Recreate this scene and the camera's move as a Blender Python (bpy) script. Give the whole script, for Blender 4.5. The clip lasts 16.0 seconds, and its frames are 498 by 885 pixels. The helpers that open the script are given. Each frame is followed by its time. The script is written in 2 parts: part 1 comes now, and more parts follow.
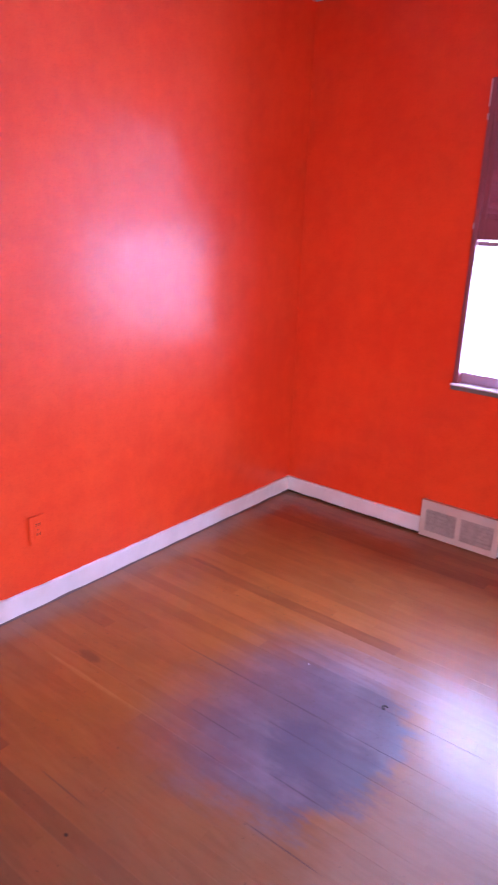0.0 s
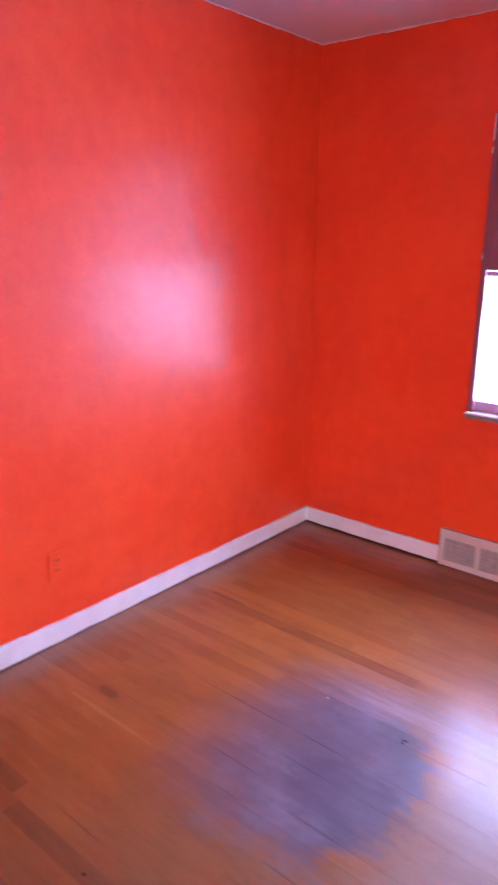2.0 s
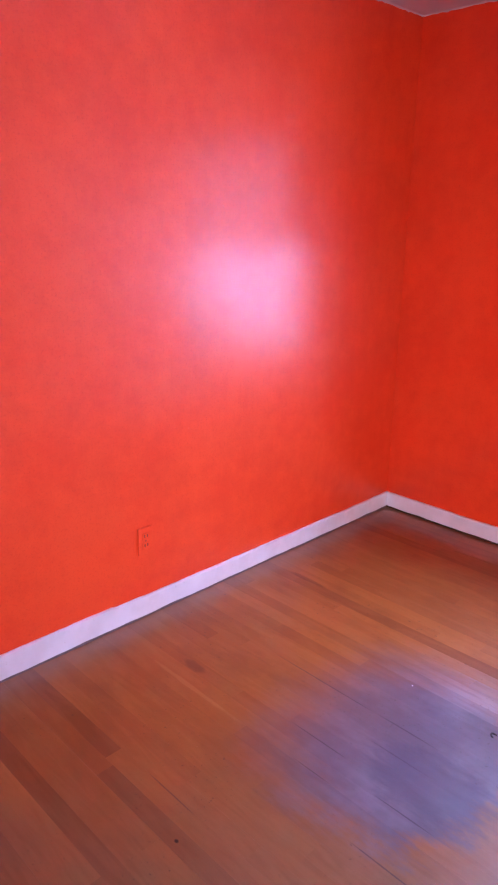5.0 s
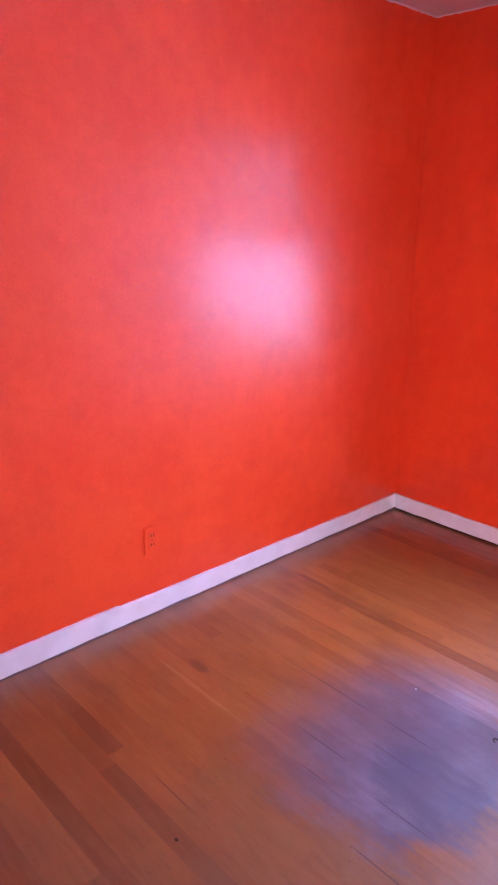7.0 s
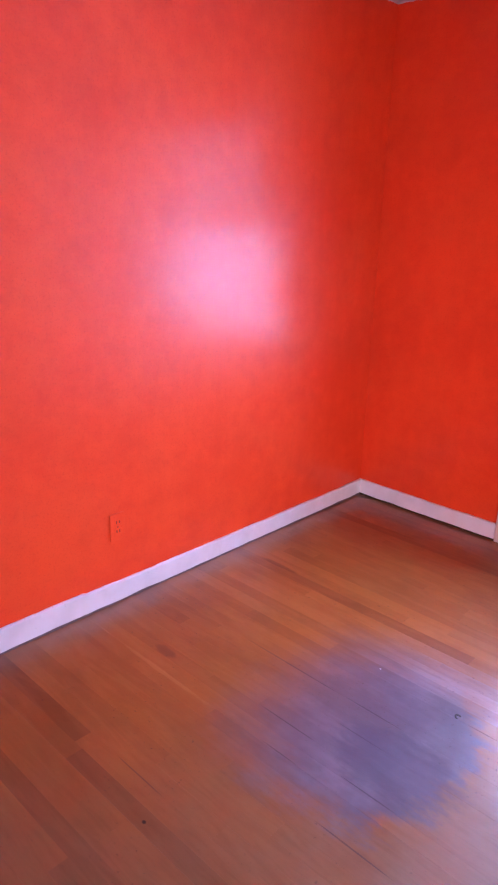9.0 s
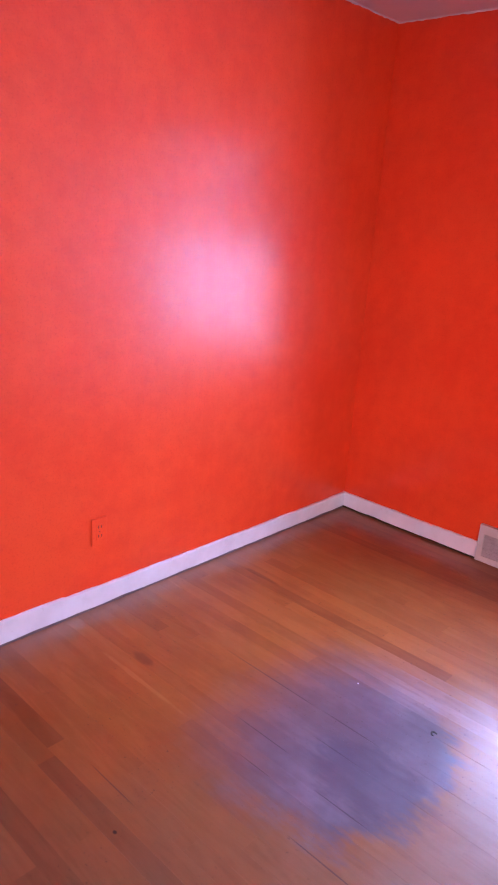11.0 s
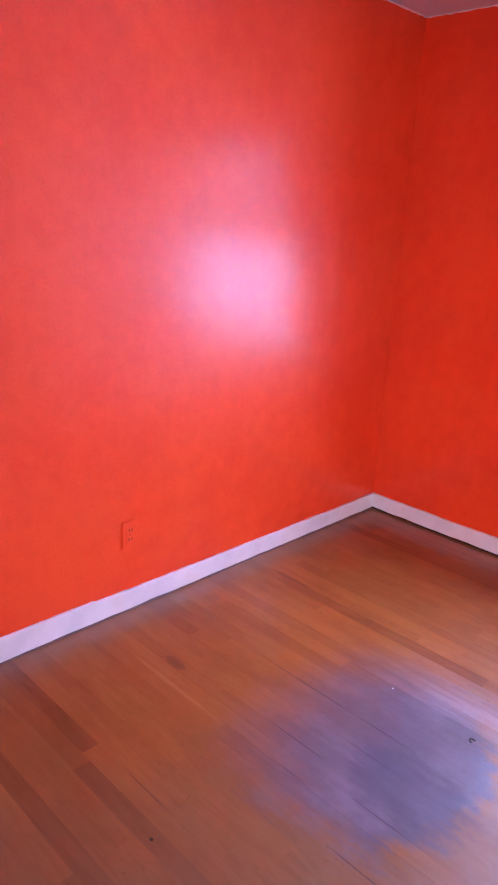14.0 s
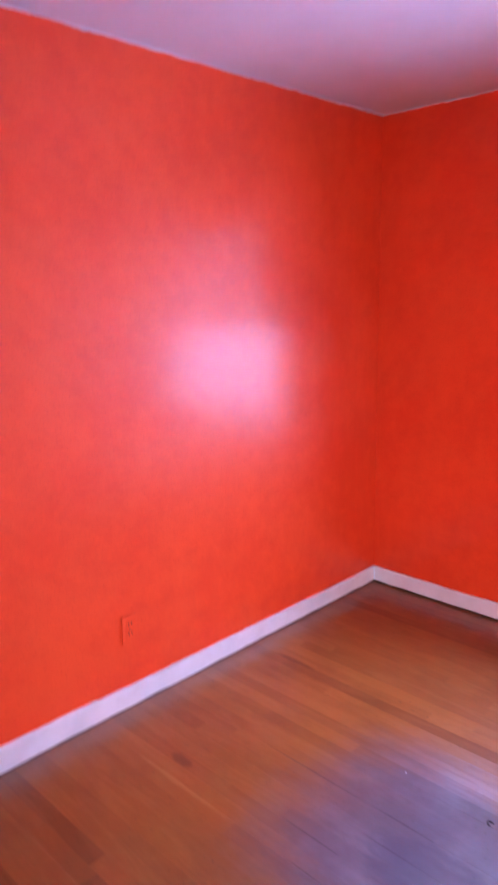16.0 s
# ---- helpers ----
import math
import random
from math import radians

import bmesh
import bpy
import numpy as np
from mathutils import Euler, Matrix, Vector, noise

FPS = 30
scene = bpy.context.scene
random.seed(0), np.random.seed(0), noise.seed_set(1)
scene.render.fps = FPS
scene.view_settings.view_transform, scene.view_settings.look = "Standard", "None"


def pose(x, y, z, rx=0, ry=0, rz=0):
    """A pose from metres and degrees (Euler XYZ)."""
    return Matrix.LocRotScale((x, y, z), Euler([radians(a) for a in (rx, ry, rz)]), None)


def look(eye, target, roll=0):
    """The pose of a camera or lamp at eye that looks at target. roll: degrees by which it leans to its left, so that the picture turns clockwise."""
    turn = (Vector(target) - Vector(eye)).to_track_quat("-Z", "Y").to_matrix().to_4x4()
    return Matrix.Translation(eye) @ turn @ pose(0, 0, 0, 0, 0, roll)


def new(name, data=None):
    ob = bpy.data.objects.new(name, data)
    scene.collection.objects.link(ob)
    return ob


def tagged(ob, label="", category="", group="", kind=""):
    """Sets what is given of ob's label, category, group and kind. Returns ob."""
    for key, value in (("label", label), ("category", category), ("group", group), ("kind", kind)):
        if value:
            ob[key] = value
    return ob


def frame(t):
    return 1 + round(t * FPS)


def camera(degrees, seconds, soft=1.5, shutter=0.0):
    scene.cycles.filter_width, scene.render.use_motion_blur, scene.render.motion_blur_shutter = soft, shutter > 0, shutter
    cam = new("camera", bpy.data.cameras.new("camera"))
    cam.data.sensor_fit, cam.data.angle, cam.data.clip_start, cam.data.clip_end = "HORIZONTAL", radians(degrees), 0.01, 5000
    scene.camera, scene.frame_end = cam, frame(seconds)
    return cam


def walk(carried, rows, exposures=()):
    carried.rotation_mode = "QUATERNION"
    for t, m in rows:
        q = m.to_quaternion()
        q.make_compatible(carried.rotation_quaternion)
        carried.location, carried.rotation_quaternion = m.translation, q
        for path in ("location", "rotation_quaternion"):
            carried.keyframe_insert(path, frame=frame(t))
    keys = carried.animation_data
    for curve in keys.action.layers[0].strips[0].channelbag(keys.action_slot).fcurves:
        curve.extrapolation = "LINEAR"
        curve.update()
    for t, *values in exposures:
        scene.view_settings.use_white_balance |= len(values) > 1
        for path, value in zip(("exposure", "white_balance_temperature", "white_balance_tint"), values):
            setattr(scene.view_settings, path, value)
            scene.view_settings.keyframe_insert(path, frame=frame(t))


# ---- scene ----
cam = camera(39.5, 16.0, soft=2.0, shutter=0.5)
PATH = [
    (0, (2.096, -3.062, 1.512), (0.929, -1.567, 0.879), 2.3),
    (0.5, (2.115, -3.078, 1.542), (1.047, -1.502, 0.93), 3.3),
    (0.8, (2.105, -3.096, 1.547), (1.047, -1.511, 0.938), 4.4),
    (1, (2.106, -3.081, 1.537), (1.042, -1.501, 0.927), 4.2),
    (1.2, (2.107, -3.081, 1.537), (1.046, -1.499, 0.927), 4.5),
    (1.5, (2.11, -3.072, 1.527), (1.015, -1.522, 0.895), 4.2),
    (1.7, (2.115, -3.061, 1.525), (0.967, -1.532, 0.938), 3.3),
    (2, (2.135, -3.058, 1.544), (0.9, -1.587, 0.985), 0.6),
    (2.2, (2.111, -3.062, 1.544), (0.796, -1.661, 0.992), -0.4),
    (2.5, (2.08, -3.081, 1.547), (0.746, -1.693, 1.003), 0.3),
    (2.7, (2.055, -3.066, 1.548), (0.697, -1.692, 1.029), 0.3),
    (3, (2.091, -3.088, 1.541), (0.717, -1.71, 1.08), 0.9),
    (3.2, (2.086, -3.092, 1.541), (0.708, -1.717, 1.083), 0.5),
    (3.5, (2.067, -3.101, 1.52), (0.712, -1.719, 1.015), 2.1),
    (3.7, (2.059, -3.083, 1.529), (0.714, -1.715, 0.966), 1.4),
    (4, (2.053, -3.099, 1.55), (0.711, -1.741, 0.953), 2.3),
    (4.5, (2.061, -3.097, 1.56), (0.733, -1.736, 0.939), 2.3),
    (4.7, (2.062, -3.104, 1.54), (0.702, -1.768, 0.934), 0.7),
    (6.8, (2.077, -3.151, 1.565), (0.708, -1.835, 0.94), 0.9),
    (7, (2.079, -3.106, 1.556), (0.696, -1.799, 0.939), 1.0),
    (7.5, (2.078, -3.113, 1.542), (0.691, -1.823, 0.902), 1.0),
    (8, (2.071, -3.107, 1.554), (0.69, -1.824, 0.886), 0.9),
    (8.5, (2.07, -3.103, 1.556), (0.708, -1.793, 0.899), 2.1),
    (9, (2.094, -3.104, 1.54), (0.782, -1.738, 0.898), 1.4),
    (11.5, (2.084, -3.105, 1.541), (0.799, -1.702, 0.926), 4.2),
    (12, (2.091, -3.101, 1.533), (0.718, -1.782, 0.919), 0.2),
    (12.5, (2.077, -3.1, 1.532), (0.753, -1.735, 0.914), 1.8),
    (13, (2.072, -3.118, 1.551), (0.753, -1.735, 0.962), 3.0),
    (13.5, (2.037, -3.126, 1.569), (0.705, -1.768, 0.95), 3.6),
    (14, (2.044, -3.111, 1.541), (0.714, -1.753, 0.92), 3.0),
    (14.5, (2.089, -3.084, 1.541), (0.769, -1.688, 0.987), 0.8),
    (14.7, (2.104, -3.09, 1.539), (0.798, -1.636, 1.115), -0.2),
    (15, (2.106, -3.11, 1.526), (0.862, -1.601, 1.106), 1.2),
    (15.2, (2.097, -3.125, 1.554), (0.845, -1.624, 1.13), 1.1),
    (15.5, (2.072, -3.131, 1.568), (0.732, -1.724, 1.095), 0.0),
    (15.7, (2.068, -3.124, 1.575), (0.722, -1.735, 1.066), 2.1),
    (16, (2.099, -3.1, 1.602), (0.723, -1.711, 1.182), -1.1),
]
walk(cam, [(t, look(eye, target, roll)) for t, eye, target, roll in PATH], exposures=((0.0, 0.13), (16.0, 0.13)))

# ---- light: overcast sky in one window ----
world = bpy.data.worlds.new("sky")
world.use_nodes = True
scene.world = world
wn = world.node_tree
sky = wn.nodes.new("ShaderNodeTexSky")
sky.sky_type, sky.sun_disc, sky.sun_elevation, sky.sun_rotation = "NISHITA", False, radians(40), radians(150)
wn.links.new(sky.outputs[0], wn.nodes["Background"].inputs[0])
wn.nodes["Background"].inputs[1].default_value = 0.1

WIN_X0, WIN_X1, WIN_Z0, WIN_Z1 = 0.918, 1.80, 0.795, 2.04   # clear opening of the window
SKYLIGHT = (0.455, 0.54, 1.0)


def area_light(name, size, power, color, eye, target):
    lamp = bpy.data.lights.new(name, "AREA")
    lamp.shape, lamp.size, lamp.size_y = "RECTANGLE", *size
    lamp.energy, lamp.color = power, color
    ob = new(name, lamp)
    ob.matrix_world = look(eye, target)
    return ob


# overcast sky before the window, and an added fill lamp in an unseen opening
area_light("north_daylight", (3.2, 4.2), 1900, SKYLIGHT, (1.8, 1.0, 1.55), (1.8, -1, 1.55))
OPEN_Y0, OPEN_Y1, OPEN_Z = -3.95, -3.10, 2.05
fill_lamp = area_light("fill_light", (0.82, 1.2), 20.5, (0.97, 0.83, 0.95), (3.62, (OPEN_Y0 + OPEN_Y1) / 2, 0.50), (0.40, -0.2, 0.30))
fill_lamp.data.spread = radians(78)

ROOM_X, ROOM_Y, ROOM_Z, THICK = 3.5, -4.2, 2.45, 0.15


# ---- materials ----
class Nodes:
    """Short notation for a node material."""

    def __init__(self, name):
        self.mat = bpy.data.materials.new(name)
        self.mat.use_nodes = True
        self.tree = self.mat.node_tree
        self.bsdf = self.tree.nodes["Principled BSDF"]
        self.out = self.tree.nodes["Material Output"]

    def add(self, kind, **values):
        n = self.tree.nodes.new(kind)
        for k, v in values.items():
            setattr(n, k, v)
        return n

    def link(self, a, b):
        self.tree.links.new(a, b)

    def put(self, socket, value):
        if isinstance(value, bpy.types.NodeSocket):
            self.link(value, socket)
        else:
            socket.default_value = value

    def pos(self, scale=(1, 1, 1)):
        g = self.add("ShaderNodeNewGeometry")
        m = self.add("ShaderNodeMapping")
        m.inputs["Scale"].default_value = scale
        self.link(g.outputs["Position"], m.inputs[0])
        return m.outputs[0]

    def noise(self, scale, detail=4, rough=0.55, stretch=(1, 1, 1), vec=None, distort=0.0):
        n = self.add("ShaderNodeTexNoise")
        self.link(vec or self.pos(stretch), n.inputs["Vector"])
        n.inputs["Scale"].default_value, n.inputs["Detail"].default_value = scale, detail
        n.inputs["Roughness"].default_value, n.inputs["Distortion"].default_value = rough, distort
        return n.outputs[0]

    def math(self, op, a, b=0.0, clamp=False):
        n = self.add("ShaderNodeMath", operation=op, use_clamp=clamp)
        self.put(n.inputs[0], a)
        self.put(n.inputs[1], b)
        return n.outputs[0]

    def span(self, v, a, b, c=0.0, d=1.0, kind="SMOOTHSTEP"):
        n = self.add("ShaderNodeMapRange", interpolation_type=kind)
        for i, x in enumerate((v, a, b, c, d)):
            self.put(n.inputs[i], x)
        return n.outputs[0]

    def mix(self, f, a, b, blend="MIX"):
        n = self.add("ShaderNodeMix", data_type="RGBA", blend_type=blend)
        self.put(n.inputs[0], f)
        self.put(n.inputs[6], a if not isinstance(a, tuple) else (*a, 1))
        self.put(n.inputs[7], b if not isinstance(b, tuple) else (*b, 1))
        return n.outputs[2]

    def bump(self, height, distance, strength=1.0, under=None):
        n = self.add("ShaderNodeBump")
        n.inputs["Distance"].default_value, n.inputs["Strength"].default_value = distance, strength
        self.link(height, n.inputs["Height"])
        if under:
            self.link(under, n.inputs["Normal"])
        return n.outputs[0]

    def done(self, color, rough, normal=None, spec=0.5, metal=0.0):
        self.put(self.bsdf.inputs["Base Color"], color if not isinstance(color, tuple) else (*color, 1))
        self.put(self.bsdf.inputs["Roughness"], rough)
        self.put(self.bsdf.inputs["Specular IOR Level"], spec)
        self.bsdf.inputs["Metallic"].default_value = metal
        if normal:
            self.link(normal, self.bsdf.inputs["Normal"])
        return self.mat


def red_paint(name, streak, sag=0.0):
    """Satin orange-red wall paint with roller streaks running up and down."""
    n = Nodes(name)
    patchy = n.noise(1.7, 3)
    fine = n.noise(110, 4, 0.7)
    blotch = n.math("ADD", n.math("MULTIPLY", patchy, 0.6), n.math("MULTIPLY", n.noise(14, 4, 0.65), 0.4))
    color = n.mix(n.span(blotch, 0.35, 0.65), (0.78, 0.053, 0.012), (0.87, 0.080, 0.019))
    color = n.mix(n.span(fine, 0.5, 0.75, 0, 0.42), color, (0.62, 0.03, 0.012))
    streaks = n.noise(7.5, 1, 0.45, streak)
    # old plaster: it swells a few centimetres towards the corner
    where = n.add("ShaderNodeSeparateXYZ")
    n.link(n.pos(), where.inputs[0])
    swell = n.span(where.outputs[1], -1.45, -0.05, 0.0, 0.053, "SMOOTHERSTEP")
    swell = n.math("SUBTRACT", swell, n.span(where.outputs[1], -0.70, -0.20, 0.0, 0.022))
    nm = n.bump(swell, 1.0, 1.0)
    if sag:
        nm = n.bump(n.span(where.outputs[2], 0.76, 1.14, sag, 0.0), 1.0, 1.0, nm)
    laps = n.noise(24, 2, 0.5, (1, 1, 0.05))
    nm = n.bump(streaks, 0.0036, 0.6, nm)
    nm = n.bump(laps, 0.0007, 0.7, nm)
    nm = n.bump(n.noise(240, 2), 0.0003, 0.5, nm)
    nm = n.bump(n.span(n.noise(70, 2), 0.70, 0.80), 0.0016, 0.8, nm)
    n.put(n.bsdf.inputs["Coat Weight"], n.span(laps, 0.38, 0.60, 0.32, 0.54))
    n.bsdf.inputs["Coat IOR"].default_value = 1.45
    n.put(n.bsdf.inputs["Coat Roughness"], n.span(streaks, 0.3, 0.7, 0.15, 0.205))
    n.link(nm, n.bsdf.inputs["Coat Normal"])
    return n.done(color, 0.48, nm, 0.40)


def white_paint(name, color, rough, worn=0.0):
    n = Nodes(name)
    base = n.mix(n.span(n.noise(7, 4), 0.35, 0.7), color, tuple(c * 0.9 for c in color))
    scuff = n.span(n.noise(45, 5, 0.7), 0.62, 0.72, 0, worn)
    base = n.mix(scuff, base, (0.25, 0.2, 0.17))
    return n.done(base, rough, n.bump(n.noise(60, 3), 0.001, 0.4))


def ceiling_paint():
    n = Nodes("ceiling_paint")
    base = n.mix(n.span(n.noise(1.8, 4), 0.35, 0.7), (0.68, 0.63, 0.71), (0.62, 0.57, 0.65))
    return n.done(base, 0.75, n.bump(n.noise(120, 4, 0.6), 0.003, 0.5))


def shutter_paint():
    n = Nodes("shutter_wood")
    grain = n.noise(14, 4, 0.6, (1, 1, 0.15))
    base = n.mix(n.span(grain, 0.35, 0.7), (0.30, 0.105, 0.145), (0.24, 0.082, 0.115))
    return n.done(base, n.span(grain, 0.3, 0.7, 0.28, 0.42), n.bump(grain, 0.001, 0.3))


def floor_wood():
    """Oak strips: amber varnish, grain along the boards, a bare greyed patch, a pale dusty margin along the west wall."""
    n = Nodes("oak_floor")
    info = n.add("ShaderNodeObjectInfo")
    tone = n.add("ShaderNodeSeparateColor")
    n.link(info.outputs["Color"], tone.inputs[0])
    geo = n.add("ShaderNodeNewGeometry")
    shift = n.add("ShaderNodeCombineXYZ")
    n.link(n.math("MULTIPLY", info.outputs["Random"], 37.0), shift.inputs[2])
    moved = n.add("ShaderNodeVectorMath", operation="ADD")
    n.link(geo.outputs["Position"], moved.inputs[0])
    n.link(shift.outputs[0], moved.inputs[1])
    along = n.add("ShaderNodeMapping")
    along.inputs["Scale"].default_value = (0.13, 1.0, 1.0)
    n.link(moved.outputs[0], along.inputs[0])
    grain = n.noise(48, 4, 0.6, vec=along.outputs[0], distort=0.6)
    fig = n.noise(18, 3, 0.5, vec=along.outputs[0], distort=1.2)
    amber = n.mix(tone.outputs[0], (0.165, 0.052, 0.010), (0.465, 0.176, 0.036))
    amber = n.mix(n.span(grain, 0.42, 0.68, 0, 0.12), amber, n.mix(0.6, amber, (0.10, 0.035, 0.014)))
    amber = n.mix(n.span(fig, 0.4, 0.65, 0, 0.22), amber, n.mix(0.5, amber, (0.55, 0.26, 0.11)))
    amber = n.mix(n.span(n.noise(4.5, 5, 0.65, (0.7, 1.2, 1)), 0.4, 0.7, 0, 0.62), amber, n.mix(0.5, amber, (0.13, 0.042, 0.012)))
    # where the varnish is worn thin between the patch and the window
    where = n.add("ShaderNodeSeparateXYZ")
    n.link(geo.outputs["Position"], where.inputs[0])
    px, py = where.outputs[0], where.outputs[1]
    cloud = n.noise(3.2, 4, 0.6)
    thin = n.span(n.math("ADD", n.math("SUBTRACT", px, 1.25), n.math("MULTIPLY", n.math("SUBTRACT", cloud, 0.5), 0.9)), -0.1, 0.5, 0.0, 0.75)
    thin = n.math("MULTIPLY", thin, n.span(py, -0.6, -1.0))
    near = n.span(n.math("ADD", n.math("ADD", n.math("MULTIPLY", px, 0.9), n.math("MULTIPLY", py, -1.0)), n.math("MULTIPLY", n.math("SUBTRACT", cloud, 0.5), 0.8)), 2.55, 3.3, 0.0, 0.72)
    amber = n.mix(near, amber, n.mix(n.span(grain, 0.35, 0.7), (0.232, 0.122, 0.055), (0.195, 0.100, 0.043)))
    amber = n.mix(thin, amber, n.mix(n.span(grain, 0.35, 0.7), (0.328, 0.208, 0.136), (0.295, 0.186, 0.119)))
    # the greyed patch, feathered on the wall side
    warp = n.math("SUBTRACT", n.noise(5, 4, 0.65, (0.55, 1.3, 1)), 0.5)
    warp2 = n.math("SUBTRACT", n.noise(22, 4, 0.65, (0.5, 1.2, 1)), 0.5)
    ex = n.math("POWER", n.math("ABSOLUTE", n.math("DIVIDE", n.math("SUBTRACT", px, 1.12), 0.335)), 2.8)
    ey = n.math("POWER", n.math("ABSOLUTE", n.math("DIVIDE", n.math("ADD", py, 1.535), 0.37)), 2.8)
    d = n.math("POWER", n.math("ADD", ex, ey), 0.357)
    dw = n.math("ADD", d, n.math("ADD", n.math("ADD", n.math("MULTIPLY", warp, 0.52), n.math("MULTIPLY", n.math("SUBTRACT", tone.outputs[0], 0.45), 0.14)), n.math("MULTIPLY", warp2, 0.45)))
    edge = n.span(px, 0.8, 1.4, 0.50, 0.14)
    bare = n.span(dw, n.math("SUBTRACT", 1.0, edge), n.math("ADD", 1.0, edge), 1.0, 0.0)
    grey = n.mix(n.span(cloud, 0.35, 0.65), (0.118, 0.124, 0.182), (0.216, 0.215, 0.282))
    grey = n.mix(n.span(n.noise(7, 4, 0.6, (0.35, 1, 1)), 0.42, 0.68, 0, 0.55), grey, (0.085, 0.082, 0.115))
    grey = n.mix(n.span(tone.outputs[0], 0.2, 0.8, 0.35, 0.0), grey, (0.10, 0.085, 0.12))
    grey = n.mix(n.span(grain, 0.45, 0.7, 0, 0.16), grey, (0.08, 0.065, 0.08))
    color = n.mix(n.math("MULTIPLY", bare, n.span(px, 0.75, 1.2, 0.58, 0.90)), amber, grey)
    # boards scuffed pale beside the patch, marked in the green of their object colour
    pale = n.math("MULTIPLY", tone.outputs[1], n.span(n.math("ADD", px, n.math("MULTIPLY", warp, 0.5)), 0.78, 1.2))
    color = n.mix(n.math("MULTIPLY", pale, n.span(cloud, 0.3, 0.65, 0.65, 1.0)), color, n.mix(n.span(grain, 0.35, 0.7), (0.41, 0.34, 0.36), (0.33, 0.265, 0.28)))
    # dusty margin under the old carpet edge
    margin = n.span(n.math("ADD", px, n.math("MULTIPLY", n.math("SUBTRACT", n.noise(9, 4), 0.5), 0.12)), 0.02, 0.15, 0.30, 0.0)
    color = n.mix(margin, color, (0.36, 0.26, 0.23))
    # grit trodden into the boards
    grit = n.math("MULTIPLY", n.span(n.noise(75, 3, 0.6), 0.62, 0.72), n.span(n.noise(2.6, 3), 0.42, 0.62, 0.1, 0.55))
    color = n.mix(grit, color, (0.05, 0.03, 0.025))
    # varnish, worn away over the patch and dull with dust along the wall
    worn = n.span(n.math("ADD", d, n.math("MULTIPLY", warp, 0.6)), 0.9, 1.7, 0.75, 0.0)
    worn = n.math("MAXIMUM", worn, margin)
    n.put(n.bsdf.inputs["Coat Weight"], n.math("MULTIPLY", n.math("SUBTRACT", 1.0, worn), n.math("MULTIPLY", n.span(cloud, 0.3, 0.7, 0.70, 0.5), n.span(py, -2.3, -1.7, 0.45, 1.0))))
    n.bsdf.inputs["Coat IOR"].default_value = 1.5
    n.bsdf.inputs["Coat Roughness"].default_value = 0.20
    rough = n.span(cloud, 0.3, 0.7, 0.40, 0.48)

    def mark(color, cx, cy, rx, ry, tint, amount):
        """A small stain or scuff with a ragged rim."""
        a = n.math("POWER", n.math("DIVIDE", n.math("SUBTRACT", px, cx), rx), 2.0)
        b = n.math("POWER", n.math("DIVIDE", n.math("SUBTRACT", py, cy), ry), 2.0)
        far = n.math("ADD", n.math("ADD", a, b), n.math("MULTIPLY", warp2, 2.2))
        return n.mix(n.span(far, 0.4, 1.5, amount, 0.0), color, tint)

    color = mark(color, 0.395, -1.752, 0.055, 0.020, (0.09, 0.028, 0.010), 0.5)
    color = mark(color, 0.937, -2.264, 0.008, 0.006, (0.015, 0.008, 0.006), 0.95)
    color = mark(color, 0.25, -0.97, 0.10, 0.012, (0.10, 0.03, 0.012), 0.5)
    # joints opened up and packed with dirt
    for cx, cy, rx, ry in ((0.78, -1.482, 0.20, 0.0026), (1.12, -1.479, 0.10, 0.0022), (0.95, -1.712, 0.11, 0.0022), (0.80, -2.176, 0.09, 0.0018),
                           (1.37, -1.938, 0.12, 0.0024), (1.16, -1.595, 0.09, 0.0020), (1.02, -1.825, 0.07, 0.0020), (1.30, -1.765, 0.08, 0.0022)):
        color = mark(color, cx, cy, rx, ry, (0.035, 0.027, 0.035), 0.55)
    color = mark(color, 1.29, -1.62, 0.20, 0.13, (0.068, 0.066, 0.115), 0.5)
    color = mark(color, 0.47, -1.835, 0.22, 0.009, (0.46, 0.22, 0.07), 0.5)
    nm = n.bump(grain, 0.0004, 0.2)
    nm = n.bump(n.noise(6, 2), 0.004, 0.3, nm)
    n.link(nm, n.bsdf.inputs["Coat Normal"])
    return n.done(color, rough, nm, 0.34)


def plain(name, color, rough, metal=0.0, spec=0.5):
    n = Nodes(name)
    base = n.mix(n.span(n.noise(40, 4), 0.35, 0.7), color, tuple(c * 0.82 for c in color))
    return n.done(base, rough, n.bump(n.noise(150, 3), 0.0004, 0.4), spec, metal)


def glass():
    n = Nodes("window_glass")
    n.bsdf.inputs["Transmission Weight"].default_value = 1.0
    n.bsdf.inputs["IOR"].default_value = 1.45
    return n.done((0.97, 0.98, 1.0), 0.0)


def glow():
    n = Nodes("overcast_backdrop")
    e = n.add("ShaderNodeEmission")
    e.inputs[0].default_value, e.inputs[1].default_value = (*SKYLIGHT, 1), 6.0
    n.link(e.outputs[0], n.out.inputs[0])
    return n.mat


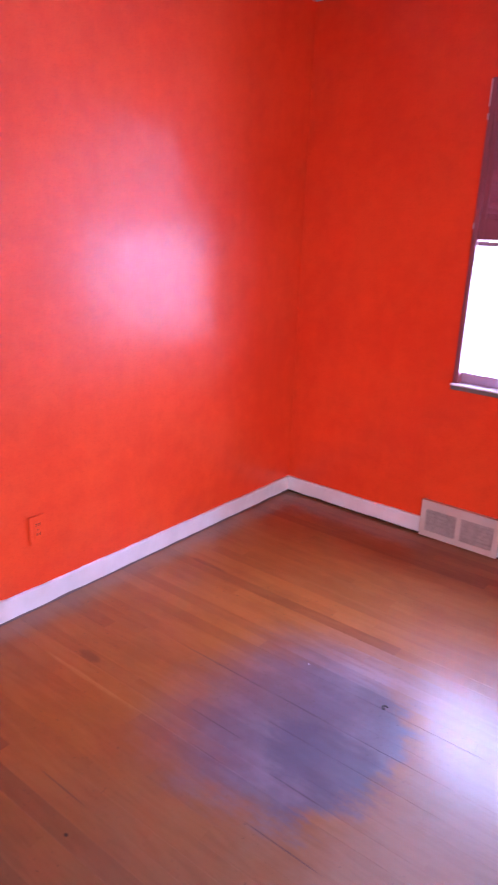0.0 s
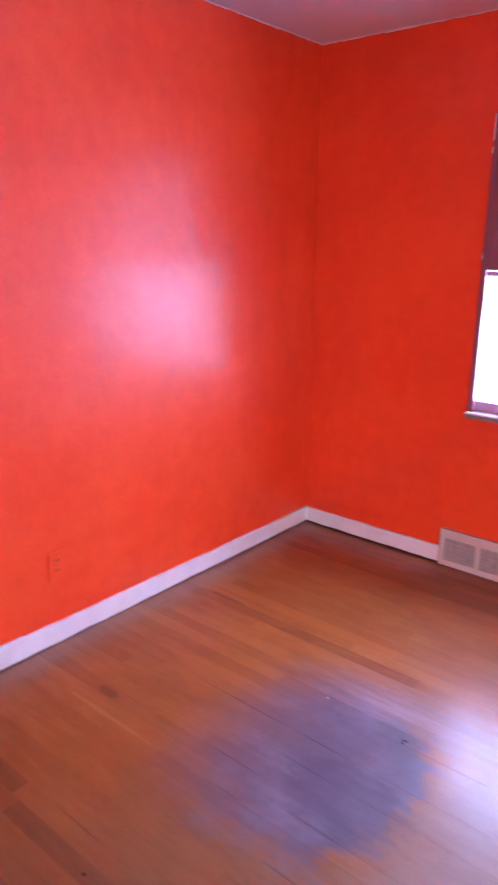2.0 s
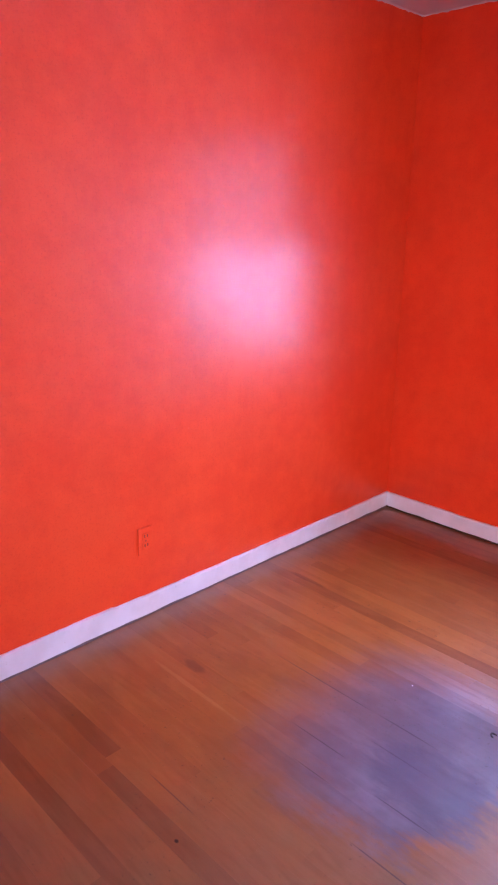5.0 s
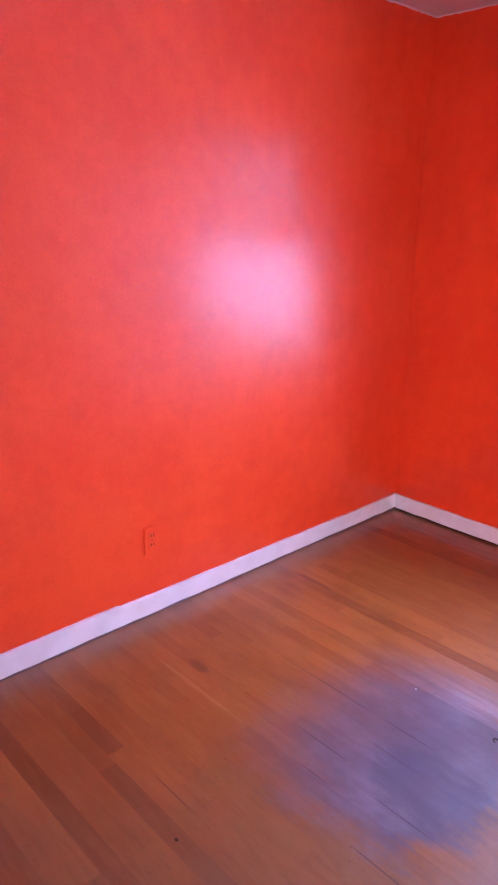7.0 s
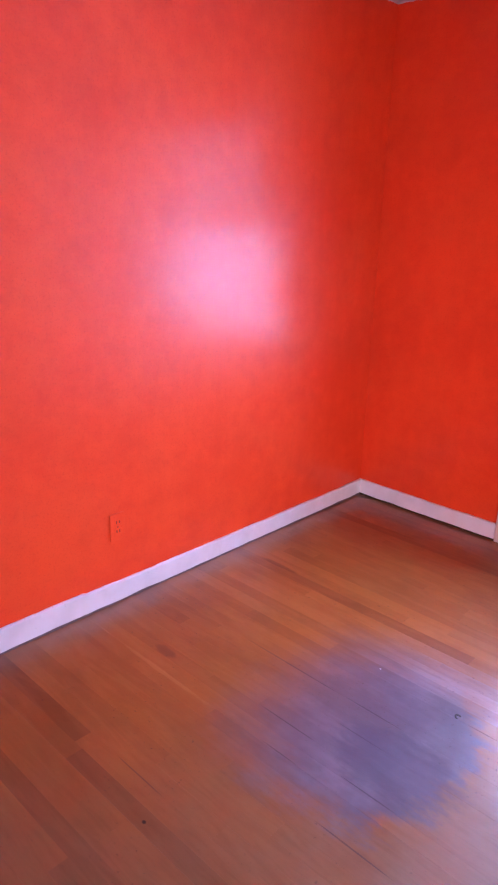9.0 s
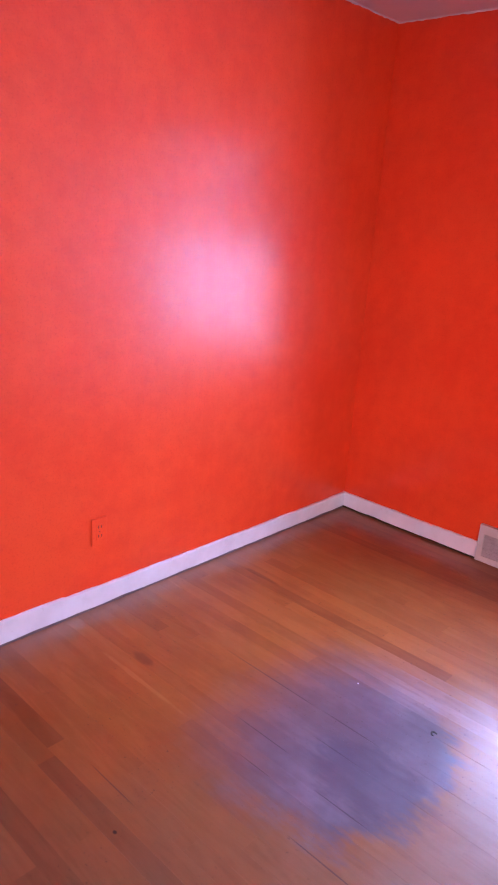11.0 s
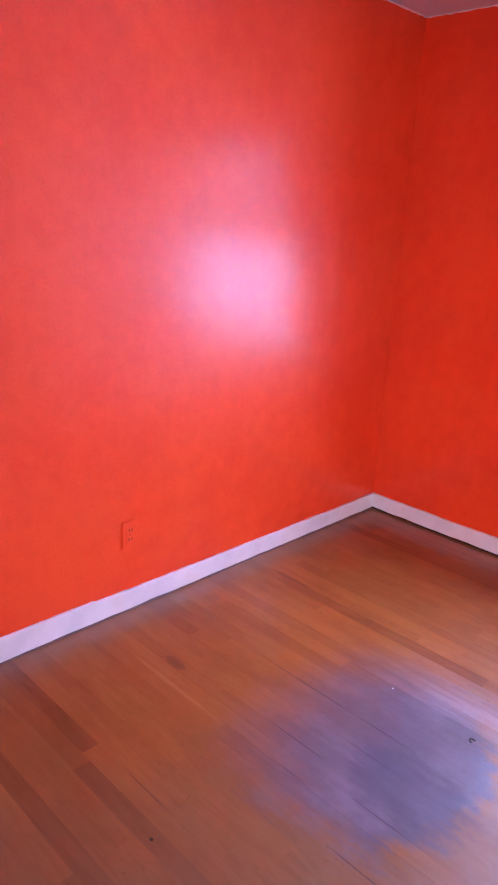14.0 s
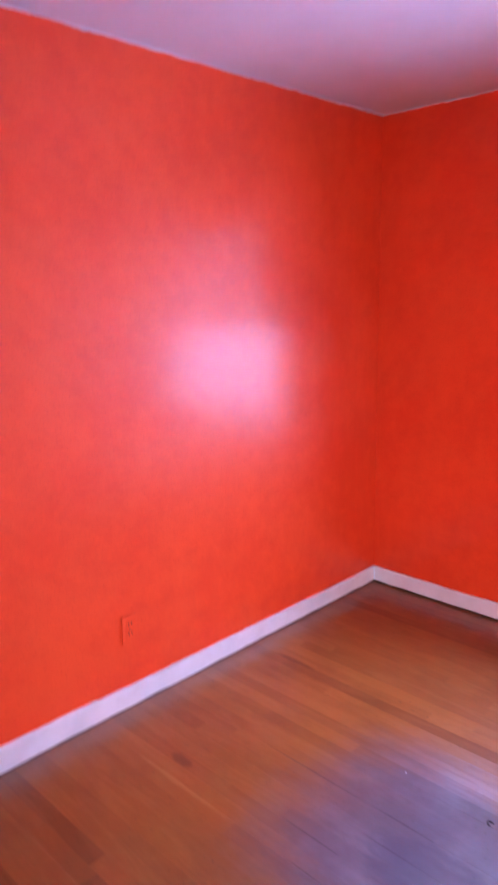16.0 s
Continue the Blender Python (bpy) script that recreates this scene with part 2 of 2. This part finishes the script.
PAINT_W = red_paint("red_paint_west", (1, 1, 0.10), 0.011)
PAINT_N = red_paint("red_paint_north", (1, 1, 0.10))
TRIM = white_paint("white_trim_paint", (0.83, 0.87, 0.98), 0.30, 0.15)
VENT = white_paint("vent_enamel", (0.66, 0.60, 0.59), 0.42, 0.2)
MESH = plain("vent_grille_metal", (0.46, 0.42, 0.43), 0.5)
CEIL = ceiling_paint()
WOOD = floor_wood()
DUST_SHADE = plain("gap_shade_dust", (0.16, 0.12, 0.14), 0.9)
SUB = plain("subfloor", (0.06, 0.03, 0.018), 0.9)
SASH = white_paint("sash_paint", (0.44, 0.31, 0.40), 0.4, 0.1)
SHUT = shutter_paint()
SILL = plain("sill_gloss_paint", (0.20, 0.18, 0.20), 0.12)
DARK = plain("black_plastic", (0.012, 0.011, 0.014), 0.5)
STEEL = plain("painted_screw", (0.5, 0.03, 0.02), 0.4)
GLASS = glass()


# ---- mesh helpers ----
def box(bm, x0, x1, y0, y1, z0, z1, bevel=0.0):
    r = bmesh.ops.create_cube(bm, size=1)
    for v in r["verts"]:
        v.co = ((x0 + x1) / 2 + v.co.x * (x1 - x0), (y0 + y1) / 2 + v.co.y * (y1 - y0), (z0 + z1) / 2 + v.co.z * (z1 - z0))
    if bevel:
        edges = list({e for v in r["verts"] for e in v.link_edges})
        bmesh.ops.bevel(bm, geom=edges, offset=bevel, segments=2, profile=0.5, affect="EDGES")
    return bm


def one_box(*a, bevel=0.0):
    return box(bmesh.new(), *a, bevel=bevel)


def part(name, bm, material, parent=None, label="", smooth=False):
    me = bpy.data.meshes.new(name)
    bmesh.ops.recalc_face_normals(bm, faces=bm.faces)
    bm.to_mesh(me)
    bm.free()
    me.materials.append(material)
    if smooth:
        for p in me.polygons:
            p.use_smooth = True
    ob = new(name, me)
    if parent:
        ob.parent = parent
    if label:
        ob["label"] = label
    return ob


def thing(name, label, category, group="", kind="", at=(0, 0, 0)):
    ob = new(name)
    ob.location = at
    ob.empty_display_size = 0.1
    return tagged(ob, label, category, group, kind)


# ---- walls, ceiling ----
bm = bmesh.new()
box(bm, -THICK, WIN_X0 - 0.012, 0, THICK, -0.1, ROOM_Z + 0.1)
box(bm, WIN_X1 + 0.012, ROOM_X + THICK, 0, THICK, -0.1, ROOM_Z + 0.1)
box(bm, WIN_X0 - 0.012, WIN_X1 + 0.012, 0, THICK, -0.1, WIN_Z0 - 0.03)
box(bm, WIN_X0 - 0.012, WIN_X1 + 0.012, 0, THICK, WIN_Z1 + 0.012, ROOM_Z + 0.1)
tagged(part("wall_north", bm, PAINT_N), "orange-red satin painted plaster wall with a window", "wall", kind="structure")
tagged(part("wall_west", one_box(-THICK, 0, ROOM_Y - THICK, 0, -0.1, ROOM_Z + 0.1), PAINT_W),
       "orange-red satin painted plaster wall reflecting the window", "wall", kind="structure")
# unseen east wall; its opening is added to let the fill lamp in
bm = bmesh.new()
box(bm, ROOM_X, ROOM_X + THICK, OPEN_Y1, 0, -0.1, ROOM_Z + 0.1)
box(bm, ROOM_X, ROOM_X + THICK, ROOM_Y - THICK, OPEN_Y0, -0.1, ROOM_Z + 0.1)
box(bm, ROOM_X, ROOM_X + THICK, OPEN_Y0, OPEN_Y1, OPEN_Z, ROOM_Z + 0.1)
tagged(part("wall_east", bm, PAINT_N), "orange-red painted plaster wall with an unseen opening added for the fill lamp", "wall", kind="structure")
tagged(part("wall_south", one_box(0, ROOM_X, ROOM_Y - THICK, ROOM_Y, -0.1, ROOM_Z + 0.1), PAINT_N),
       "orange-red painted plaster wall", "wall", kind="structure")
tagged(part("ceiling", one_box(0, ROOM_X, ROOM_Y, 0, ROOM_Z, ROOM_Z + 0.1), CEIL),
       "white painted plaster ceiling with a faint texture", "ceiling", kind="structure")


# ---- baseboards: the red paint is cut in unevenly along their tops ----
def baseboard(name, length, height, to_world, label):
    """A board of which the top follows height(s) along s; to_world(s, depth, z)."""
    bm = bmesh.new()
    count = int(length / 0.02)
    stops = [length * i / count for i in range(count + 1)]
    rings = []
    for s in stops:
        h = height(s)
        low = 0.011 + 0.003 * noise.noise((s * 12, 6.6, 2))
        prof = ((0, low), (0.0125, low), (0.0125, h - 0.006), (0.010, h - 0.0015), (0.007, h), (0, h))
        rings.append([bm.verts.new(to_world(s, a, z)) for a, z in prof])
    for r, q in zip(rings, rings[1:]):
        for i in range(6):
            bm.faces.new((r[i], r[(i + 1) % 6], q[(i + 1) % 6], q[i]))
    bm.faces.new(rings[0])
    bm.faces.new(rings[-1])
    return tagged(part(name, bm, TRIM), label, "baseboard", kind="structure")


def west_height(s):
    h = 0.088 + 0.0025 * s + 0.004 * max(0.0, 1 - s / 0.4)
    if s > 1.44:
        h += 0.002
    if s > 1.82:
        h += 0.007
    return h + 0.0034 * noise.noise((s * 7, 3.1, 0)) + 0.0022 * noise.noise((s * 31, 1.7, 0))


def north_height(s):
    return 0.091 + 0.001 * s + 0.003 * noise.noise((s * 8, 9.3, 0)) + 0.002 * noise.noise((s * 31, 5.7, 0))


VENT_X0, VENT_X1 = 0.826, 1.220
baseboard("baseboard_west", -ROOM_Y, west_height, lambda s, a, z: (a, -s, z), "white painted wooden baseboard with an uneven paint line")
baseboard("baseboard_north", VENT_X0 - 0.0135, north_height, lambda s, a, z: (0.013 + s, -a, z), "white painted wooden baseboard with an uneven paint line")
baseboard("baseboard_north_2", ROOM_X - VENT_X1 - 0.016, north_height, lambda s, a, z: (VENT_X1 + 0.001 + s, -a, z), "white painted wooden baseboard beside the floor vent")
baseboard("baseboard_east", -OPEN_Y1 - 0.03, north_height, lambda s, a, z: (ROOM_X - a, -0.015 - s, z), "white painted wooden baseboard")
baseboard("baseboard_south", ROOM_X - 0.03, north_height, lambda s, a, z: (0.015 + s, ROOM_Y + a, z), "white painted wooden baseboard")


# ---- dark strips standing in for the shade under the baseboards, dusty on the west ----
tagged(part("gap_shade_west", one_box(0, 0.0095, ROOM_Y, 0, -0.002, 0.017), DUST_SHADE), "dark strip standing in for shade and dirt under the baseboard", "gap", kind="structure")
tagged(part("gap_shade_north", one_box(0.0096, ROOM_X, -0.0095, 0, -0.002, 0.017), SUB), "dark strip standing in for shade and dirt under the baseboard", "gap", kind="structure")

# ---- ragged white edge where the ceiling paint runs onto the walls ----
def paint_edge(name, length, to_world):
    bm = bmesh.new()
    count = int(length / 0.012)
    rings = []
    for i in range(count + 1):
        s = length * i / count
        drop = 0.006 + 0.005 * noise.noise((s * 9, 2.2, 4)) + 0.003 * noise.noise((s * 45, 7.7, 1))
        rings.append([bm.verts.new(to_world(s, a, z)) for a, z in ((0, ROOM_Z), (0.0015, ROOM_Z), (0.0012, ROOM_Z - drop), (0, ROOM_Z - drop - 0.0006))])
    for r, q in zip(rings, rings[1:]):
        for i in range(4):
            bm.faces.new((r[i], r[(i + 1) % 4], q[(i + 1) % 4], q[i]))
    return tagged(part(name, bm, CEIL), "ragged white paint line along the ceiling edge", "paint edge", kind="structure")


paint_edge("trim_west", -ROOM_Y, lambda s, a, z: (a, -s, z))
paint_edge("trim_north", ROOM_X - 0.004, lambda s, a, z: (0.003 + s, -a, z))

# ---- window ----
window = thing("window_1", "dark-framed window with small panes and bright overcast daylight", "window", kind="structure", at=(1.35, 0, WIN_Z0))


def on(parent, ob):
    """Keeps ob where it is in the world while it hangs under parent."""
    ob.parent = parent
    ob.matrix_parent_inverse = Matrix.Translation(parent.location).inverted()
    return ob


FX0, FX1, FZ1 = 0.894, 1.824, 2.062
on(window, part("frame_side", one_box(FX0, WIN_X0, -0.014, 0.15, WIN_Z0, FZ1, bevel=0.003), SHUT))
on(window, part("frame_side", one_box(WIN_X1, FX1, -0.014, 0.15, WIN_Z0, FZ1, bevel=0.003), SHUT))
on(window, part("frame_head", one_box(WIN_X0, WIN_X1, -0.014, 0.15, WIN_Z1, FZ1, bevel=0.003), SHUT))
# thin white layer stands in for daylight glaring off the dark sill
on(window, part("sill_glare_top", one_box(FX0 - 0.004, FX1 + 0.004, -0.034, 0.15, WIN_Z0 - 0.009, WIN_Z0, bevel=0.003), TRIM, label="thin sill top coloured white for its daylight glare"))
on(window, part("sill_front", one_box(FX0 - 0.002, FX1 + 0.002, -0.026, 0.15, WIN_Z0 - 0.030, WIN_Z0 - 0.0092, bevel=0.003), SILL, label="dark grey-painted front of the sill"))
for z0, z1 in ((1.955, 2.058), (1.905, 1.93), (1.475, 1.50)):
    on(window, part("paint_chip", one_box(FX0 - 0.0012, FX0 + 0.0025, -0.0152, -0.006, z0, z1, bevel=0.0005), TRIM, label="chipped white edge"))
SY0, SY1 = 0.022, 0.052
RAIL = 0.046
LOW, MEET0, MEET1, TOP = WIN_Z0 + RAIL, 1.406, 1.424, WIN_Z1 - 0.04
on(window, part("sash_bottom_rail", one_box(WIN_X0, WIN_X1, SY0, SY1, WIN_Z0, LOW, bevel=0.002), SASH))
on(window, part("meeting_rail", one_box(WIN_X0, WIN_X1, SY0 - 0.01, SY1, MEET0, MEET1, bevel=0.002), SASH))
on(window, part("sash_top_rail", one_box(WIN_X0, WIN_X1, SY0, SY1, TOP, WIN_Z1, bevel=0.002), SASH))
on(window, part("sash_lock", one_box(1.335, 1.385, SY0 - 0.024, SY0 - 0.0102, 1.408, 1.422, bevel=0.003), MESH, label="grey metal sash lock"))
MUNTINS = (1.106, 1.326, 1.546)
EDGES = (WIN_X0, *MUNTINS, WIN_X1)
for z0, z1 in ((LOW, MEET0), (MEET1, TOP)):
    for x in MUNTINS:
        on(window, part("muntin", one_box(x - 0.011, x + 0.011, SY0 + 0.002, SY1, z0, z1, bevel=0.002), SASH))
    for i, (a, b) in enumerate(zip(EDGES, EDGES[1:])):
        a, b = a + (0.0105 if i else 0.0005), b - (0.0105 if i < 3 else 0.0005)
        pane = on(window, part("pane", one_box(a, b, SY0 + 0.013, SY0 + 0.016, z0, z1), GLASS))
        pane.visible_shadow = False
bm = one_box(-3, 7, 2.4, 2.42, -1.0, 6.0)
tagged(part("backdrop", bm, glow()), "plain bright overcast sky outside the window", "sky", kind="structure")


# ---- louvred shutters over the upper sash ----
def slat(width, depth, thick):
    """A louvre blade: a thin lens section, running along x."""
    bm = bmesh.new()
    prof = [(-0.5, 0), (-0.3, 0.42), (0, 0.5), (0.3, 0.42), (0.5, 0), (0.3, -0.42), (0, -0.5), (-0.3, -0.42)]
    ends = [[bm.verts.new((x, a * depth, b * thick)) for a, b in prof] for x in (-width / 2, width / 2)]
    for i in range(8):
        bm.faces.new((ends[0][i], ends[0][(i + 1) % 8], ends[1][(i + 1) % 8], ends[1][i]))
    bm.faces.new(ends[0])
    bm.faces.new(ends[1])
    return bm


def shutter(x0, x1, z0, z1, tilt, label):
    sh = thing("louvered_shutter", label, "shutter", "window shutters", at=((x0 + x1) / 2, 0.0, z0))
    stile, y0, y1 = 0.024, -0.010, 0.012
    low, high = z0 + 0.085, z1 - 0.034
    on(sh, part("stile", one_box(x0, x0 + stile, y0, y1, z0, z1, bevel=0.002), SHUT))
    on(sh, part("stile", one_box(x1 - stile, x1, y0, y1, z0, z1, bevel=0.002), SHUT))
    on(sh, part("bottom_rail", one_box(x0 + stile, x1 - stile, y0, y1, z0, low, bevel=0.002), SHUT))
    on(sh, part("top_rail", one_box(x0 + stile, x1 - stile, y0, y1, high, z1, bevel=0.002), SHUT))
    count = 21
    pitch = (high - low) / count
    first = None
    for i in range(count):
        if first is None:
            first = part("louver", slat(x1 - x0 - 2 * stile, pitch * 1.25, 0.006), SHUT, smooth=False)
            ob = first
        else:
            ob = new("louver", first.data)
        lean = tilt + random.uniform(-4, 4)
        ob.matrix_world = pose((x0 + x1) / 2, 0.001, low + pitch * (i + 0.4), lean, 0, 0)
        on(sh, ob)
    mid = (x0 + x1) / 2
    on(sh, part("tilt_rod", one_box(mid - 0.005, mid + 0.005, y0 - 0.018, y0 - 0.009, low + 0.01, high - 0.012, bevel=0.002), SHUT))
    return sh


PANEL = (WIN_X1 - WIN_X0) / 4
for i in range(4):
    shut = i == 0
    shutter(WIN_X0 + i * PANEL + 0.001, WIN_X0 + (i + 1) * PANEL - 0.001, 1.432, WIN_Z1 - 0.003, -68 if shut else -14,
            "dark plum-brown wooden shutter with closed louvers" if shut else "dark plum-brown wooden shutter with open louvers letting light in")

# ---- baseboard register ----
vent = thing("wall_vent", "white enamelled metal baseboard register with two grilles", "air vent", at=(VENT_X0, 0, 0))
VZ = 0.194
VY = -0.022
bm = bmesh.new()
GR = ((VENT_X0 + 0.028, VENT_X0 + 0.183), (VENT_X0 + 0.206, VENT_X1 - 0.028))
GZ0, GZ1 = 0.034, 0.150
box(bm, VENT_X0, VENT_X1, VY, 0, 0.004, GZ0)
box(bm, VENT_X0, VENT_X1, VY, 0, GZ1, VZ)
box(bm, VENT_X0, GR[0][0], VY, 0, GZ0, GZ1)
box(bm, GR[0][1], GR[1][0], VY, 0, GZ0, GZ1)
box(bm, GR[1][1], VENT_X1, VY, 0, GZ0, GZ1)
bmesh.ops.remove_doubles(bm, verts=bm.verts, dist=1e-5)
on(vent, part("frame", bm, VENT))
for a, b in GR:
    on(vent, part("backing", one_box(a, b, -0.0145, -0.010, GZ0, GZ1), MESH, label="grey sheet-metal backing"))
    bm = bmesh.new()
    k = 0.008
    x = a + k
    while x < b - 0.002:
        box(bm, x - 0.0016, x + 0.0016, -0.0165, -0.0146, GZ0, GZ1)
        x += k
    for j in (1, 2, 3, 4, 5):
        z = GZ0 + (GZ1 - GZ0) * j / 6
        box(bm, a, b, -0.0185, -0.0165, z - 0.0015, z + 0.0015)
    on(vent, part("grille", bm, MESH, label="grey metal grille"))

# ---- painted-over power outlet ----
OY0, OY1, OZ0, OZ1 = -1.703, -1.635, 0.278, 0.392
outlet = thing("power_outlet", "wall outlet painted over in the orange-red of the wall", "power outlet", at=(0, (OY0 + OY1) / 2, OZ0))
on(outlet, part("cover_plate", one_box(0.003, 0.0095, OY0, OY1, OZ0, OZ1, bevel=0.0015), PAINT_W))
on(outlet, part("box", one_box(0.0, 0.003, OY0 + 0.005, OY1 - 0.005, OZ0 + 0.005, OZ1 - 0.005), DARK))
for zc in (OZ0 + 0.0375, OZ1 - 0.0375):
    yc = (OY0 + OY1) / 2
    sock = on(outlet, part("socket", one_box(0.0094, 0.0125, yc - 0.017, yc + 0.017, zc - 0.014, zc + 0.014, bevel=0.0012), PAINT_W))
    for dy in (-0.0065, 0.0065):
        ob = part("slot", one_box(0.0120, 0.0129, yc + dy - 0.0018, yc + dy + 0.0018, zc - 0.003, zc + 0.008), DARK)
        ob.parent = sock
bm = bmesh.new()
bmesh.ops.create_cone(bm, cap_ends=True, segments=14, radius1=0.0034, radius2=0.0028, depth=0.002, matrix=pose(0.0102, (OY0 + OY1) / 2, (OZ0 + OZ1) / 2, 0, 90, 0))
on(outlet, part("screw", bm, STEEL, smooth=False))

# ---- a curled black scrap on the floor ----
bm = bmesh.new()
rings = []
for i in range(15):
    a = radians(40 + 250 * i / 14)
    rad = 0.0085 + 0.001 * math.sin(3 * a)
    wide = 0.0042 * math.sin(math.pi * (0.12 + 0.80 * i / 14))
    c = Vector((1.323 + rad * math.cos(a), -1.300 + rad * math.sin(a), 0.0008))
    out = Vector((math.cos(a), math.sin(a), 0))
    rings.append([bm.verts.new(c + out * (wide * math.cos(b)) + Vector((0, 0, 0.0032 + 0.003 * math.sin(b)))) for b in (0, 1.05, 2.09, 3.14, 4.19, 5.24)])
for r, q in zip(rings, rings[1:]):
    for i in range(6):
        bm.faces.new((r[i], r[(i + 1) % 6], q[(i + 1) % 6], q[i]))
bm.faces.new(rings[0])
bm.faces.new(rings[-1])
tagged(part("plastic_scrap", bm, DARK, smooth=True), "small curled black scrap lying on the worn floor", "scrap")

# ---- flecks of white paint dropped on the boards ----
for fx, fy, size in ((1.006, -1.270, 0.0032),):
    bm = bmesh.new()
    bmesh.ops.create_icosphere(bm, subdivisions=2, radius=size)
    for v in bm.verts:
        v.co = (v.co.x * (1 + 0.3 * noise.noise(v.co * 300)), v.co.y * 0.7, max(v.co.z, 0) * 0.3)
    fleck = part("paint_fleck", bm, TRIM, smooth=True)
    fleck.location = (fx, fy, 0.0001)
    tagged(fleck, "tiny fleck of white paint dried on the worn boards", "paint fleck", "paint flecks")

# ---- floor: oak strips ----
floor = tagged(part("floor", one_box(-0.1, ROOM_X + 0.1, ROOM_Y - 0.1, 0.1, -0.08, -0.02), SUB),
               "worn amber-varnished oak strip floor with a greyed bare patch", "floor", kind="structure")
STRIP, SKEW, EDGE = 0.0575, math.tan(radians(0.45)), -1.491


def clip(poly, axis, limit, keep_less):
    """One side of a clipping of a flat polygon by a line."""
    out = []
    for p, q in zip(poly, poly[1:] + poly[:1]):
        ip, iq = ((v[axis] <= limit) == keep_less for v in (p, q))
        if ip:
            out.append(p)
        if ip != iq:
            f = (limit - p[axis]) / (q[axis] - p[axis])
            out.append((p[0] + f * (q[0] - p[0]), p[1] + f * (q[1] - p[1])))
    return out


def strip(x0, x1, row, tone):
    gap = 0.00005
    crack = random.uniform(0.0003, 0.0010) if row in CRACKS else random.choice((0.00002, 0.00002, 0.00006, 0.0003))
    base = EDGE + row * STRIP
    lo, hi = base + crack, base + STRIP - 0.00003
    poly = [(x0 + gap, lo + SKEW * x0), (x1 - gap, lo + SKEW * x1), (x1 - gap, hi + SKEW * x1), (x0 + gap, hi + SKEW * x0)]
    for axis, limit, less in ((0, 0.002, False), (0, ROOM_X - 0.002, True), (1, ROOM_Y + 0.002, False), (1, -0.002, True)):
        poly = clip(poly, axis, limit, less) if poly else poly
    if len(poly) < 3:
        return
    bm = bmesh.new()
    top = random.uniform(-0.0002, 0.0)
    bev = 0.0001
    cx, cy = sum(p[0] for p in poly) / len(poly), sum(p[1] for p in poly) / len(poly)

    def inner(p):
        return (p[0] + (bev if p[0] < cx else -bev), p[1] + (bev if p[1] < cy else -bev))

    rings = [[bm.verts.new((*p, -0.0205)) for p in poly], [bm.verts.new((*p, top - bev * 0.7)) for p in poly], [bm.verts.new((*inner(p), top)) for p in poly]]
    n = len(poly)
    for r, q in zip(rings, rings[1:]):
        for i in range(n):
            bm.faces.new((r[i], r[(i + 1) % n], q[(i + 1) % n], q[i]))
    bm.faces.new(rings[-1])
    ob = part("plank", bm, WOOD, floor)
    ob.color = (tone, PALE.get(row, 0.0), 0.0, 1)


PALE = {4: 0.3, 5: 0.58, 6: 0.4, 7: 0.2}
CRACKS = {0, -2, -5, -6, 3, -14}
# boards that stand out: row -> (from, to, tone)
MARKED = {
    7: [(-0.2, 0.5, 0.5), (0.5, 1.7, 0.62)],
    8: [(-0.3, 0.22, 0.34), (0.22, 1.212, 0.23)],
    9: [(-0.1, 0.9, 0.55), (0.9, 2.2, 0.7)],
    -14: [(0.60, 1.75, 0.02)],
    -7: [(-0.2, 0.75, 0.55)],
    -8: [(-0.2, 1.3, 0.45)],
    -9: [(-0.3, 0.95, 0.5)],
    -10: [(-0.1, 1.2, 0.55)],
    -11: [(-0.3, 0.8, 0.42)],
    -12: [(-0.2, 1.1, 0.5)],
    -13: [(-0.3, 0.56, 0.12), (0.56, 1.6, 0.5)],
    -15: [(-0.2, 0.9, 0.45)],
    -16: [(-0.2, 1.4, 0.4)],
    -17: [(-0.2, 1.4, 0.09)],
    -18: [(-0.3, 0.889, 0.65), (0.889, 1.7, 0.08)],
    -19: [(-0.3, 1.3, 0.6)],
    -2: [(0.3, 1.822, 0.5)],
    -6: [(-0.2, 0.62, 0.6), (0.62, 1.9, 0.6)],
    0: [(-0.3, 0.744, 0.5), (0.744, 1.9, 0.45)],
    5: [(0.1, 1.42, 0.65)],
}
for row in range(-50, 28):
    fixed = MARKED.get(row, [])
    x = -0.2 - random.uniform(0, 0.9)
    if fixed:
        if fixed[0][0] > 0:
            strip(fixed[0][0] - 1.1, fixed[0][0], row, random.uniform(0.3, 0.6))
        for a, b, tone in fixed:
            strip(a, b, row, tone)
        x = fixed[-1][1]
    while x < ROOM_X:
        length = random.uniform(0.7, 1.6) if row > -36 else ROOM_X
        strip(x, x + length, row, min(1, max(0, random.gauss(0.47, 0.11))))
        x += length
